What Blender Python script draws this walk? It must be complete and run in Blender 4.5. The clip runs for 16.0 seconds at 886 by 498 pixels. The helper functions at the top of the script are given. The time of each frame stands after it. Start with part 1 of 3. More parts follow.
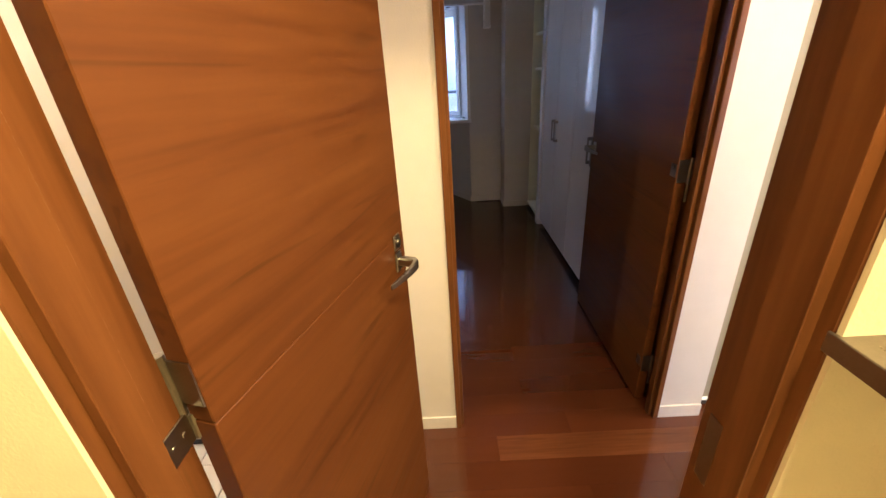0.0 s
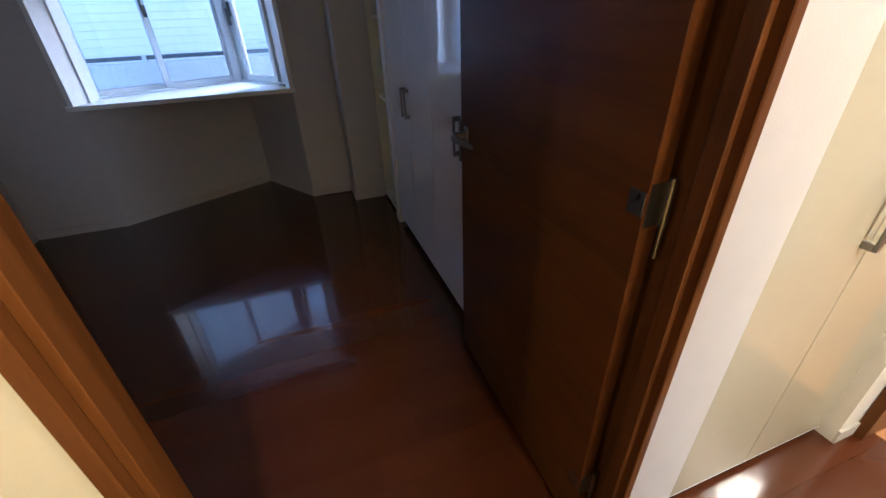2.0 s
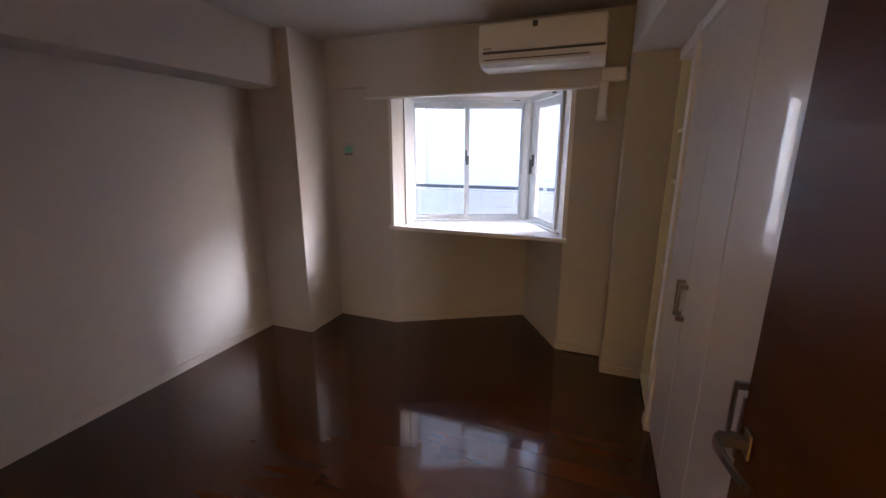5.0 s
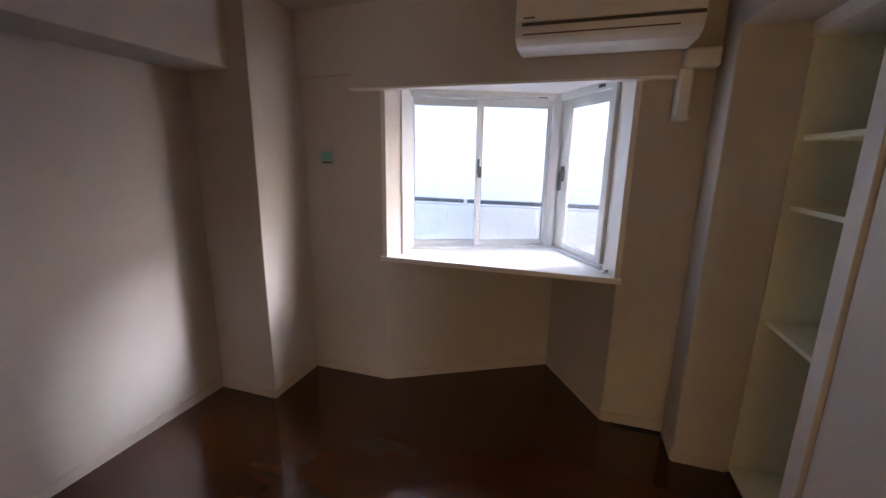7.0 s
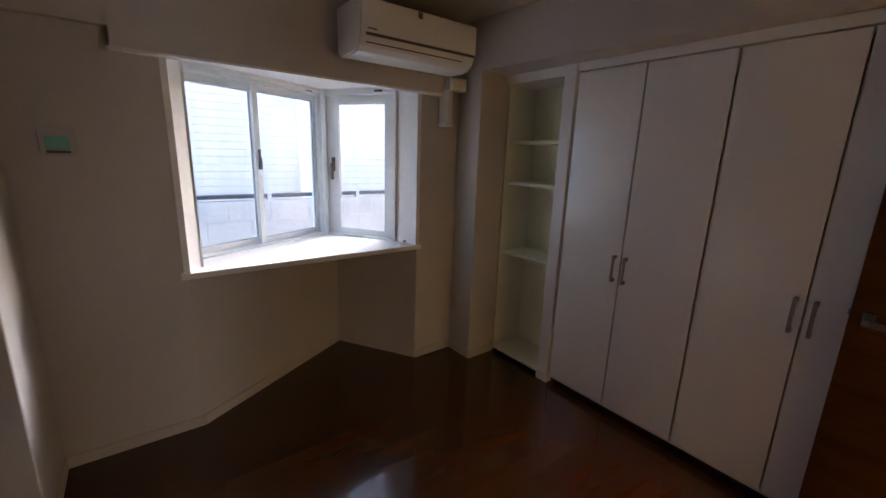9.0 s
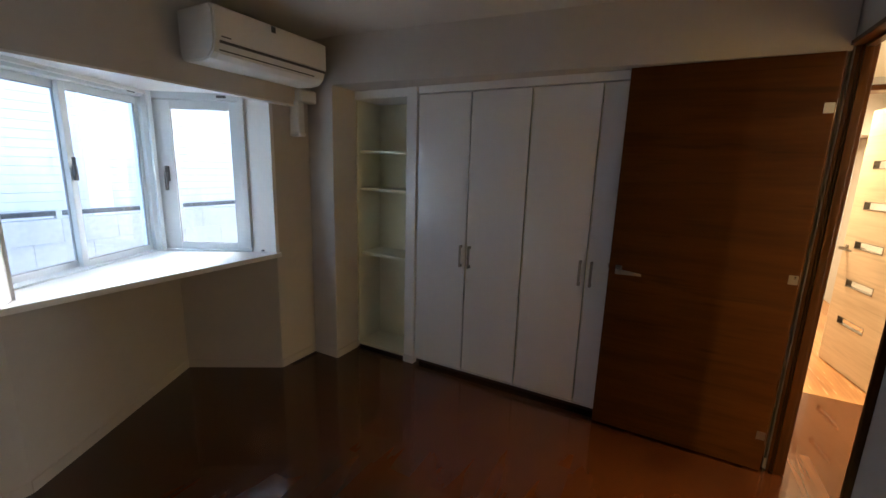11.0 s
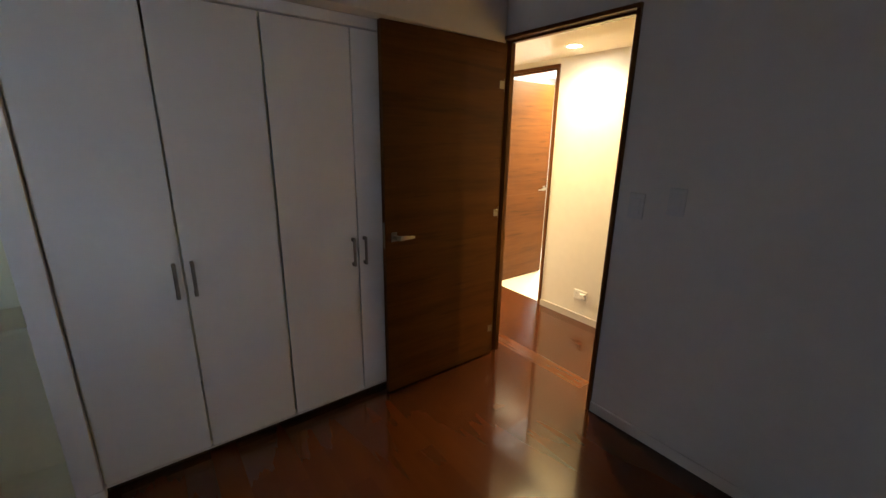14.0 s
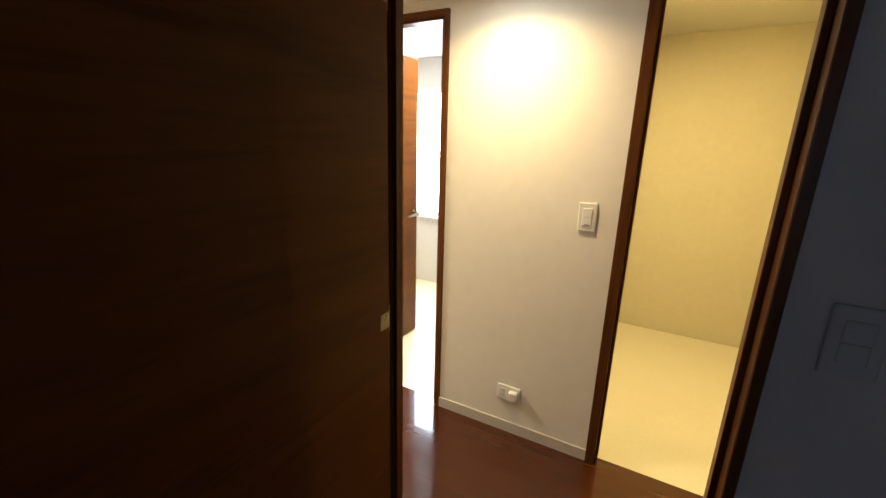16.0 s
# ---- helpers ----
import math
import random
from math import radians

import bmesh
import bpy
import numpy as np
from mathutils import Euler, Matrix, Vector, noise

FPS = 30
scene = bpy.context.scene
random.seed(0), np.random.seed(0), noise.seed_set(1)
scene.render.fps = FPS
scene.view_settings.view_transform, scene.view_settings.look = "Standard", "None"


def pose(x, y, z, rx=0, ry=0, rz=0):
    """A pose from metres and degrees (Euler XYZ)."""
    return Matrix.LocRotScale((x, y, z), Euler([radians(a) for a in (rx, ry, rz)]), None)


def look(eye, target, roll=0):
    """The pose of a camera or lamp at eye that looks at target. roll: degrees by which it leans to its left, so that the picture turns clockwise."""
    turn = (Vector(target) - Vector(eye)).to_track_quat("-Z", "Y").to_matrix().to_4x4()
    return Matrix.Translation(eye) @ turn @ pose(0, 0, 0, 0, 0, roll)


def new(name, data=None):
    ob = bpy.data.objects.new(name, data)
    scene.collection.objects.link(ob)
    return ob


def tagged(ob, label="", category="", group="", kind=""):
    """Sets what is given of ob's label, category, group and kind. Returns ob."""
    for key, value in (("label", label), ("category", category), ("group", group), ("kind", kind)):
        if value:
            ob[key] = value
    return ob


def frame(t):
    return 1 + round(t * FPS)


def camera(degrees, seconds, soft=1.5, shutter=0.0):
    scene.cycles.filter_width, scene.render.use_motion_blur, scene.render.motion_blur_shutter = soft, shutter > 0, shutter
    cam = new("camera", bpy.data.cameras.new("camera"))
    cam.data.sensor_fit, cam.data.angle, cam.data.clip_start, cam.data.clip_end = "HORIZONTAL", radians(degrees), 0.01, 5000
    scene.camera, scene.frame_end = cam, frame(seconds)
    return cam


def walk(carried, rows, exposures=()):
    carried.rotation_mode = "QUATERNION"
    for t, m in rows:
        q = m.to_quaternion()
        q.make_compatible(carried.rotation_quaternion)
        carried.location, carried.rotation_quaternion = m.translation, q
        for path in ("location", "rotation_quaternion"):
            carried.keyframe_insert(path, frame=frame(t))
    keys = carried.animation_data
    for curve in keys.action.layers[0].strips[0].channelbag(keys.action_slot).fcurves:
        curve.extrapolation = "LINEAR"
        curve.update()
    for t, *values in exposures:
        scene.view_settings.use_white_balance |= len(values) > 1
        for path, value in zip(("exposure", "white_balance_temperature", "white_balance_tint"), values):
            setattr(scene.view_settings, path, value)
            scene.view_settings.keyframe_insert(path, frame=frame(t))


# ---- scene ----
cam = camera(95.5, 16.0)
PATH = [
    (0, (0.129, 0.032, 1.38), (0.102, 1.849, 0.546), -3.6),
    (0.5, (0.139, 0.218, 1.355), (0.246, 2.031, 0.518), -3.5),
    (1, (0.159, 0.445, 1.318), (0.472, 2.182, 0.377), -4.2),
    (1.5, (0.285, 0.691, 1.278), (0.716, 2.348, 0.245), -6.8),
    (2, (0.397, 0.893, 1.294), (0.952, 2.527, 0.284), -2.3),
    (2.5, (0.465, 1.109, 1.329), (0.87, 2.787, 0.319), -2.5),
    (3, (0.603, 1.27, 1.36), (0.253, 2.988, 0.396), -4.4),
    (3.5, (0.65, 1.284, 1.42), (-0.015, 3.03, 0.705), -0.8),
    (4, (0.658, 1.254, 1.477), (-0.072, 3.048, 0.977), -0.5),
    (6.5, (0.349, 1.797, 1.445), (-0.283, 3.636, 0.978), 0.9),
    (7, (0.147, 1.995, 1.47), (-0.442, 3.855, 1.029), 0.9),
    (7.5, (-0.248, 2.027, 1.448), (-0.475, 3.974, 1.048), 2.3),
    (8, (-0.609, 2.049, 1.442), (-0.406, 4.003, 1.067), 1.5),
    (8.5, (-0.865, 2.077, 1.496), (-0.062, 3.854, 1.052), 0.5),
    (9, (-1.101, 1.966, 1.471), (0.081, 3.514, 1.015), 1.9),
    (11.5, (-1.457, 1.954, 1.466), (0.315, 2.793, 1.071), 1.6),
    (12, (-1.376, 2.22, 1.459), (0.473, 2.864, 1.054), 1.8),
    (12.5, (-1.442, 2.561, 1.496), (0.515, 2.599, 1.088), 1.6),
    (13, (-1.366, 2.821, 1.494), (0.584, 2.598, 1.113), 1.0),
    (13.5, (-1.211, 3.073, 1.469), (0.611, 2.42, 0.963), 1.5),
    (14, (-0.923, 3.163, 1.475), (0.614, 2.004, 0.935), 0.9),
    (14.5, (-0.609, 3.093, 1.449), (0.826, 1.808, 0.911), 0.0),
    (15, (-0.21, 2.888, 1.481), (0.966, 1.351, 0.979), 1.6),
    (15.5, (0.075, 2.521, 1.458), (1.174, 0.919, 0.986), 0.7),
    (16, (0.322, 2.14, 1.463), (1.242, 0.441, 0.946), 1.6),
]
EXPOSURES = [(0.0, 3.55, 4900, 21), (1.0, 3.3, 4850, 19), (2.0, 3.15, 4500, 16), (2.5, 3.5, 4450, 30), (3.0, 3.65, 5200, 37), (3.5, 3.8, 5500, 37), (4.0, 3.7, 6000, 29), (7.0, 3.65, 6300, 24), (8.5, 3.55, 6300, 24), (9.0, 3.4, 6300, 21), (11.5, 3.75, 5700, 9), (12.5, 3.85, 5800, 11), (13.5, 3.9, 5750, 11), (14.5, 3.5, 5600, 7), (15.5, 3.05, 5400, 11), (16.0, 2.9, 5000, 8)]
walk(cam, [(t, look(eye, target, roll)) for t, eye, target, roll in PATH], EXPOSURES)

# ---- world, sun and lamps ----
SUN_EL, SUN_AZ = 24.0, 59.0
world = bpy.data.worlds.new("world")
scene.world = world
world.use_nodes = True
wn = world.node_tree.nodes
sky = wn.new("ShaderNodeTexSky")
sky.sky_type, sky.sun_disc = "NISHITA", False
sky.sun_elevation, sky.sun_rotation = radians(SUN_EL), radians(SUN_AZ)
sky.air_density, sky.dust_density = 1.0, 1.6
wn["Background"].inputs["Strength"].default_value = 0.15
world.node_tree.links.new(sky.outputs[0], wn["Background"].inputs["Color"])

sun = new("sun", bpy.data.lights.new("sun", "SUN"))
sun.data.energy, sun.data.angle, sun.data.color = 0.25, radians(11), (0.86, 0.93, 1.0)
sun_dir = Vector((math.sin(radians(SUN_AZ)) * math.cos(radians(SUN_EL)), math.cos(radians(SUN_AZ)) * math.cos(radians(SUN_EL)), math.sin(radians(SUN_EL))))
sun.matrix_world = look(sun_dir * 20, (0, 0, 0))


def lamp(name, place, watts, size, colour, target=None, spread=180):
    data = bpy.data.lights.new(name, "AREA")
    data.shape, data.size, data.energy, data.color = "DISK", size, watts, colour
    data.spread = radians(spread)
    ob = new(name, data)
    x, y, z = place
    ob.matrix_world = look(place, target or (x, y + 0.0001, z - 1))
    return ob


WARM = (1.0, 0.60, 0.175)
lamp("hall_lamp", (0.94, 0.68, 2.066), 1.30, 0.09, WARM, spread=145)
lamp("hall_lamp_far", (-0.85, 0.74, 2.066), 1.0, 0.09, WARM, spread=150)
lamp("toilet_lamp", (0.38, 0.0, 2.20), 5.6, 0.12, (1.0, 0.67, 0.20))
lamp("washroom_lamp", (1.50, -0.45, 2.17), 7.5, 0.30, (1.0, 0.78, 0.40))
lamp("living_lamp", (3.3, 0.9, 2.30), 14.0, 0.60, (1.0, 0.72, 0.38))

# ---- materials ----


def material(name, base, rough=0.5, metal=0.0, vary=0.0, vary_scale=3.0, bump=0.0, bump_scale=120.0, coat=0.0, coat_rough=0.06, transmission=0.0, ior=1.45, emit=None, emit_strength=0.0):
    m = bpy.data.materials.new(name)
    m.use_nodes = True
    nt = m.node_tree
    b = nt.nodes["Principled BSDF"]
    b.inputs["Base Color"].default_value = (*base, 1)
    b.inputs["Roughness"].default_value = rough
    b.inputs["Metallic"].default_value = metal
    b.inputs["IOR"].default_value = ior
    b.inputs["Coat Weight"].default_value = coat
    b.inputs["Coat Roughness"].default_value = coat_rough
    b.inputs["Transmission Weight"].default_value = transmission
    if emit:
        b.inputs["Emission Color"].default_value = (*emit, 1)
        b.inputs["Emission Strength"].default_value = emit_strength
    coord = nt.nodes.new("ShaderNodeTexCoord")
    if vary:
        n1, n2 = nt.nodes.new("ShaderNodeTexNoise"), nt.nodes.new("ShaderNodeTexNoise")
        n1.inputs["Scale"].default_value, n1.inputs["Detail"].default_value = vary_scale, 5
        n2.inputs["Scale"].default_value, n2.inputs["Detail"].default_value = vary_scale * 11, 3
        mean = nt.nodes.new("ShaderNodeMath")
        mean.operation = "ADD"
        for k, n in enumerate((n1, n2)):
            nt.links.new(coord.outputs["Object"], n.inputs["Vector"])
            nt.links.new(n.outputs["Fac"], mean.inputs[k])
        ramp = nt.nodes.new("ShaderNodeMapRange")
        ramp.inputs["From Min"].default_value, ramp.inputs["From Max"].default_value = 0.7, 1.3
        ramp.inputs["To Min"].default_value, ramp.inputs["To Max"].default_value = 1 - vary, 1 + vary
        nt.links.new(mean.outputs[0], ramp.inputs["Value"])
        mix = nt.nodes.new("ShaderNodeVectorMath")
        mix.operation = "SCALE"
        mix.inputs[0].default_value = base
        nt.links.new(ramp.outputs[0], mix.inputs["Scale"])
        nt.links.new(mix.outputs[0], b.inputs["Base Color"])
        rr = nt.nodes.new("ShaderNodeMapRange")
        rr.inputs["From Min"].default_value, rr.inputs["From Max"].default_value = 0.3, 0.7
        rr.inputs["To Min"].default_value, rr.inputs["To Max"].default_value = rough * 0.85, min(1.0, rough * 1.15)
        nt.links.new(n1.outputs["Fac"], rr.inputs["Value"])
        nt.links.new(rr.outputs[0], b.inputs["Roughness"])
    if bump:
        n3, bp = nt.nodes.new("ShaderNodeTexNoise"), nt.nodes.new("ShaderNodeBump")
        n3.inputs["Scale"].default_value, n3.inputs["Detail"].default_value = bump_scale, 4
        bp.inputs["Strength"].default_value, bp.inputs["Distance"].default_value = bump, 0.002
        nt.links.new(coord.outputs["Object"], n3.inputs["Vector"])
        nt.links.new(n3.outputs["Fac"], bp.inputs["Height"])
        nt.links.new(bp.outputs[0], b.inputs["Normal"])
    return m


def wood(name, dark, mid, light, along, scale=9.0, rough=0.35, coat=0.0, streak=0.5, per_object=False, warp=0.25, relief=0.06):
    """Straight-grained wood. along: the axis (0, 1, 2) in which the grain runs."""
    m = bpy.data.materials.new(name)
    m.use_nodes = True
    nt = m.node_tree
    L = nt.links.new
    b = nt.nodes["Principled BSDF"]
    b.inputs["Coat Weight"].default_value, b.inputs["Coat Roughness"].default_value = coat, 0.05
    b.inputs["Specular IOR Level"].default_value = 0.3 if coat else 0.16
    coord, mp = nt.nodes.new("ShaderNodeTexCoord"), nt.nodes.new("ShaderNodeMapping")
    L(coord.outputs["Object"], mp.inputs["Vector"])
    s = [scale, scale, scale]
    s[along] = scale * 0.07
    mp.inputs["Scale"].default_value = s
    if per_object:
        info, comb = nt.nodes.new("ShaderNodeObjectInfo"), nt.nodes.new("ShaderNodeVectorMath")
        comb.operation = "SCALE"
        comb.inputs[0].default_value = (37.0, 53.0, 91.0)
        L(info.outputs["Random"], comb.inputs["Scale"])
        L(comb.outputs[0], mp.inputs["Location"])
    wide, fine, dark_n = [nt.nodes.new("ShaderNodeTexNoise") for _ in range(3)]
    for n, sc, de, di in ((wide, 1.0, 3, warp), (fine, 7.0, 4, 0.1), (dark_n, 2.3, 2, warp * 1.6)):
        n.inputs["Scale"].default_value, n.inputs["Detail"].default_value, n.inputs["Distortion"].default_value = sc, de, di
        L(mp.outputs[0], n.inputs["Vector"])
    add = nt.nodes.new("ShaderNodeMix")
    add.data_type = "FLOAT"
    add.inputs[0].default_value = 0.38 if relief else 0.12
    L(wide.outputs["Fac"], add.inputs[2])
    L(fine.outputs["Fac"], add.inputs[3])
    ramp = nt.nodes.new("ShaderNodeValToRGB")
    e = ramp.color_ramp.elements
    e[0].position, e[0].color = 0.34, (*dark, 1)
    e[1].position, e[1].color = 0.66, (*light, 1)
    c = e.new(0.5)
    c.color = (*mid, 1)
    L(add.outputs[0], ramp.inputs["Fac"])
    st = nt.nodes.new("ShaderNodeMapRange")
    st.inputs["From Min"].default_value, st.inputs["From Max"].default_value = 0.60, 0.70
    st.inputs["To Min"].default_value, st.inputs["To Max"].default_value = 1.0, 1.0 - streak
    L(dark_n.outputs["Fac"], st.inputs["Value"])
    mul = nt.nodes.new("ShaderNodeVectorMath")
    mul.operation = "SCALE"
    L(ramp.outputs["Color"], mul.inputs[0])
    L(st.outputs[0], mul.inputs["Scale"])
    out = mul.outputs[0]
    if per_object:
        tone, sc2 = nt.nodes.new("ShaderNodeMapRange"), nt.nodes.new("ShaderNodeVectorMath")
        tone.inputs["To Min"].default_value, tone.inputs["To Max"].default_value = 0.95, 1.06
        L(info.outputs["Random"], tone.inputs["Value"])
        sc2.operation = "SCALE"
        L(out, sc2.inputs[0])
        L(tone.outputs[0], sc2.inputs["Scale"])
        out = sc2.outputs[0]
    L(out, b.inputs["Base Color"])
    rr = nt.nodes.new("ShaderNodeMapRange")
    rr.inputs["To Min"].default_value, rr.inputs["To Max"].default_value = rough * (0.8 if relief else 1.0), rough * (1.25 if relief else 1.0)
    L(fine.outputs["Fac"], rr.inputs["Value"])
    L(rr.outputs[0], b.inputs["Roughness"])
    bp = nt.nodes.new("ShaderNodeBump")
    bp.inputs["Strength"].default_value, bp.inputs["Distance"].default_value = relief, 0.001
    L(fine.outputs["Fac"], bp.inputs["Height"])
    if relief:
        L(bp.outputs[0], b.inputs["Normal"])
    return m


# One wallpaper in two copies: bedroom dimness and hall brightness put into colour.
M_WALL = material("wallpaper_dim_copy", (0.57, 0.54, 0.50), 0.8, vary=0.025, vary_scale=1.5, bump=0.25, bump_scale=260)
M_HALL_LIT = material("wallpaper_lit_copy", (0.82, 0.785, 0.71), 0.8, vary=0.025, vary_scale=1.5, bump=0.25, bump_scale=260)
M_CEIL = material("ceiling_paper", (0.62, 0.60, 0.57), 0.85, vary=0.02, vary_scale=1.5, bump=0.25, bump_scale=260)
M_BASE = material("white_baseboard", (0.57, 0.54, 0.495), 0.45, vary=0.03, vary_scale=4)
M_LACQ = material("white_gloss_lacquer", (0.82, 0.81, 0.785), 0.38, vary=0.015, vary_scale=2, coat=1.0, coat_rough=0.012)
M_SHELF = material("cream_board", (0.90, 0.88, 0.68), 0.45, vary=0.02, vary_scale=3)
M_WHITE = material("white_painted_wood", (0.82, 0.81, 0.79), 0.35, vary=0.02, vary_scale=4)
M_SASH = material("white_aluminium", (0.74, 0.78, 0.80), 0.35, vary=0.03, vary_scale=6)
M_GLASS = material("window_glass", (0.96, 0.98, 0.98), 0.0, transmission=1.0, ior=1.45)
M_RUBBER = material("black_gasket", (0.03, 0.03, 0.03), 0.7, vary=0.1, vary_scale=20)
M_GASKET = material("grey_gasket", (0.36, 0.37, 0.38), 0.6, vary=0.05, vary_scale=20)
M_STEEL = material("brushed_steel", (0.29, 0.27, 0.24), 0.32, 1.0, vary=0.06, vary_scale=30, bump=0.05, bump_scale=400)
M_PLASTIC = material("white_plastic", (0.80, 0.80, 0.78), 0.35, vary=0.01, vary_scale=5)
M_GREY = material("grey_plastic", (0.10, 0.10, 0.10), 0.5, vary=0.05, vary_scale=12)
M_SCREEN = material("green_lcd", (0.24, 0.62, 0.50), 0.25, vary=0.03, vary_scale=10)
M_DARK = material("dark_recess", (0.03, 0.022, 0.018), 0.7, vary=0.1, vary_scale=8)
M_DOOR = wood("door_veneer", (0.070, 0.0218, 0.0023), (0.094, 0.0312, 0.0033), (0.112, 0.0395, 0.0046), 0, scale=10, rough=0.45, streak=0.26, warp=0.8)
M_TRIM = wood("door_trim", (0.082, 0.029, 0.0046), (0.114, 0.042, 0.0070), (0.144, 0.056, 0.0098), 2, scale=14, rough=0.34, streak=0.25)
M_TRIMH = wood("door_trim_across", (0.082, 0.029, 0.0046), (0.114, 0.042, 0.0070), (0.144, 0.056, 0.0098), 0, scale=14, rough=0.34, streak=0.25)
M_CREAM = material("cream_gloss_lacquer", (0.45, 0.41, 0.295), 0.09, vary=0.015, vary_scale=2, coat=0.2)
M_FILLER = material("grey_filler", (0.27, 0.24, 0.175), 0.5, vary=0.03, vary_scale=6)
M_PALE = wood("pale_veneer", (0.52, 0.40, 0.27), (0.60, 0.475, 0.33), (0.66, 0.53, 0.38), 0, scale=9, rough=0.35, streak=0.15)
M_PLANK = wood("floor_plank", (0.052, 0.0146, 0.0034), (0.059, 0.0168, 0.0040), (0.067, 0.0194, 0.0047), 0, scale=5, rough=0.17, coat=0.6, streak=0.05, per_object=True, relief=0.0)
M_PLANKL = wood("floor_plank_light", (0.070, 0.0220, 0.0055), (0.092, 0.031, 0.008), (0.115, 0.041, 0.0112), 0, scale=13, rough=0.20, coat=0.45, streak=0.2, per_object=True, relief=0.008)
M_LAMP = material("lamp_diffuser", (0.9, 0.9, 0.85), 0.4, emit=(1.0, 0.86, 0.60), emit_strength=18.0)
M_TILE = material("white_glazed_tile", (0.78, 0.78, 0.76), 0.18, vary=0.02, vary_scale=5)
M_VINYL = material("cream_vinyl", (0.70, 0.64, 0.50), 0.35, vary=0.03, vary_scale=4)
M_TOILETWALL = material("yellowish_wallpaper", (0.60, 0.545, 0.40), 0.75, vary=0.03, vary_scale=2, bump=0.25, bump_scale=260)
M_CONCRETE = material("grey_concrete", (0.50, 0.49, 0.47), 0.85, vary=0.12, vary_scale=2.5, bump=0.4, bump_scale=60)
M_SIDING = material("pale_siding", (0.60, 0.555, 0.535), 0.6, vary=0.06, vary_scale=1.2, bump=0.1, bump_scale=40)
M_GROUND = material("gravel_ground", (0.20, 0.19, 0.18), 0.9, vary=0.15, vary_scale=3, bump=0.6, bump_scale=40)
M_RAIL = material("dark_rail", (0.08, 0.085, 0.09), 0.45, 0.6, vary=0.06, vary_scale=10)

# ---- builders ----


def box(bm, x0, x1, y0, y1, z0, z1, bevel=0.0, seg=1):
    vs = [bm.verts.new((x, y, z)) for x in (x0, x1) for y in (y0, y1) for z in (z0, z1)]
    fs = [bm.faces.new([vs[i] for i in q]) for q in ((0, 1, 3, 2), (4, 6, 7, 5), (0, 4, 5, 1), (2, 3, 7, 6), (0, 2, 6, 4), (1, 5, 7, 3))]
    if bevel:
        es = list({e for f in fs for e in f.edges})
        bmesh.ops.bevel(bm, geom=es, offset=bevel, segments=seg, affect="EDGES", profile=0.5)
    return bm


def prism(bm, outline, z0, z1):
    """A prism over an outline that runs counter-clockwise seen from above."""
    lo = [bm.verts.new((x, y, z0)) for x, y in outline]
    hi = [bm.verts.new((x, y, z1)) for x, y in outline]
    n = len(outline)
    bm.faces.new(hi)
    bm.faces.new(lo[::-1])
    for i in range(n):
        j = (i + 1) % n
        bm.faces.new((lo[i], lo[j], hi[j], hi[i]))
    return bm


def rod(bm, a, b, r, seg=12):
    a, b = Vector(a), Vector(b)
    m = Matrix.Translation((a + b) / 2) @ (b - a).to_track_quat("Z", "Y").to_matrix().to_4x4()
    bmesh.ops.create_cone(bm, cap_ends=True, segments=seg, radius1=r, radius2=r, depth=(b - a).length, matrix=m)
    return bm


def mesh_of(name, bm, mat, smooth=False):
    bmesh.ops.recalc_face_normals(bm, faces=bm.faces)
    me = bpy.data.meshes.new(name)
    bm.to_mesh(me)
    bm.free()
    if smooth:
        me.shade_smooth()
    me.materials.append(mat)
    return me


def part(name, bm, mat, parent=None, label="", m=None, smooth=False):
    ob = new(name, mesh_of(name, bm, mat, smooth))
    ob.parent = parent
    if m is not None:
        ob.matrix_basis = m
    if label:
        ob["label"] = label
    return ob


def thing(name, m, label, category, group="", kind=""):
    ob = new(name)
    ob.empty_display_size = 0.1
    ob.matrix_basis = m
    return tagged(ob, label, category, group, kind)


def B(*a, **k):
    return box(bmesh.new(), *a, **k)


def wall_set(name, mat, label, *boxes):
    for q in boxes:
        structure(name, B(*q), mat, label, "wall")


def structure(name, bm, mat, label, category):
    return tagged(part(name, bm, mat), label, category, kind="structure")


# ---- rooms ----
CEIL, HALLCEIL = 2.30, 2.075
XL, YN, YD, YC = -1.918, 4.25, 1.326, 1.25
HY = 0.38

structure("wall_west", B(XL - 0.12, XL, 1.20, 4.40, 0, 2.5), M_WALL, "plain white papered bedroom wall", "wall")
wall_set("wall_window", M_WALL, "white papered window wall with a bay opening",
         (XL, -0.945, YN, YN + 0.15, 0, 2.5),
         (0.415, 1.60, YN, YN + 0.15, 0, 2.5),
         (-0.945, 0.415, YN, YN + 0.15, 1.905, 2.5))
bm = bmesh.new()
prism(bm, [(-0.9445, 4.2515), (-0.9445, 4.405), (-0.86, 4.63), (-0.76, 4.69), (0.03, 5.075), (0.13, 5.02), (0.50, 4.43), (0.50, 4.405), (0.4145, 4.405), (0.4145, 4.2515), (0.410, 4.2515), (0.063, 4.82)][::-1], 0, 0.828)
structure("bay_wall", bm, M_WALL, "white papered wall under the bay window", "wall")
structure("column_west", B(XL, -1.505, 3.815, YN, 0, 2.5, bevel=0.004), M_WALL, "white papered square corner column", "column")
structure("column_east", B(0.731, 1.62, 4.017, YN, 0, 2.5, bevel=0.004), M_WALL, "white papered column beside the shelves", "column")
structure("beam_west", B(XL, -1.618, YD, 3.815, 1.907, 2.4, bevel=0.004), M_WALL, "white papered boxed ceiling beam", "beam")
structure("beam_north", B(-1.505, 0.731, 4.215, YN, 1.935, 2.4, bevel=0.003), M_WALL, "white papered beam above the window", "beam")
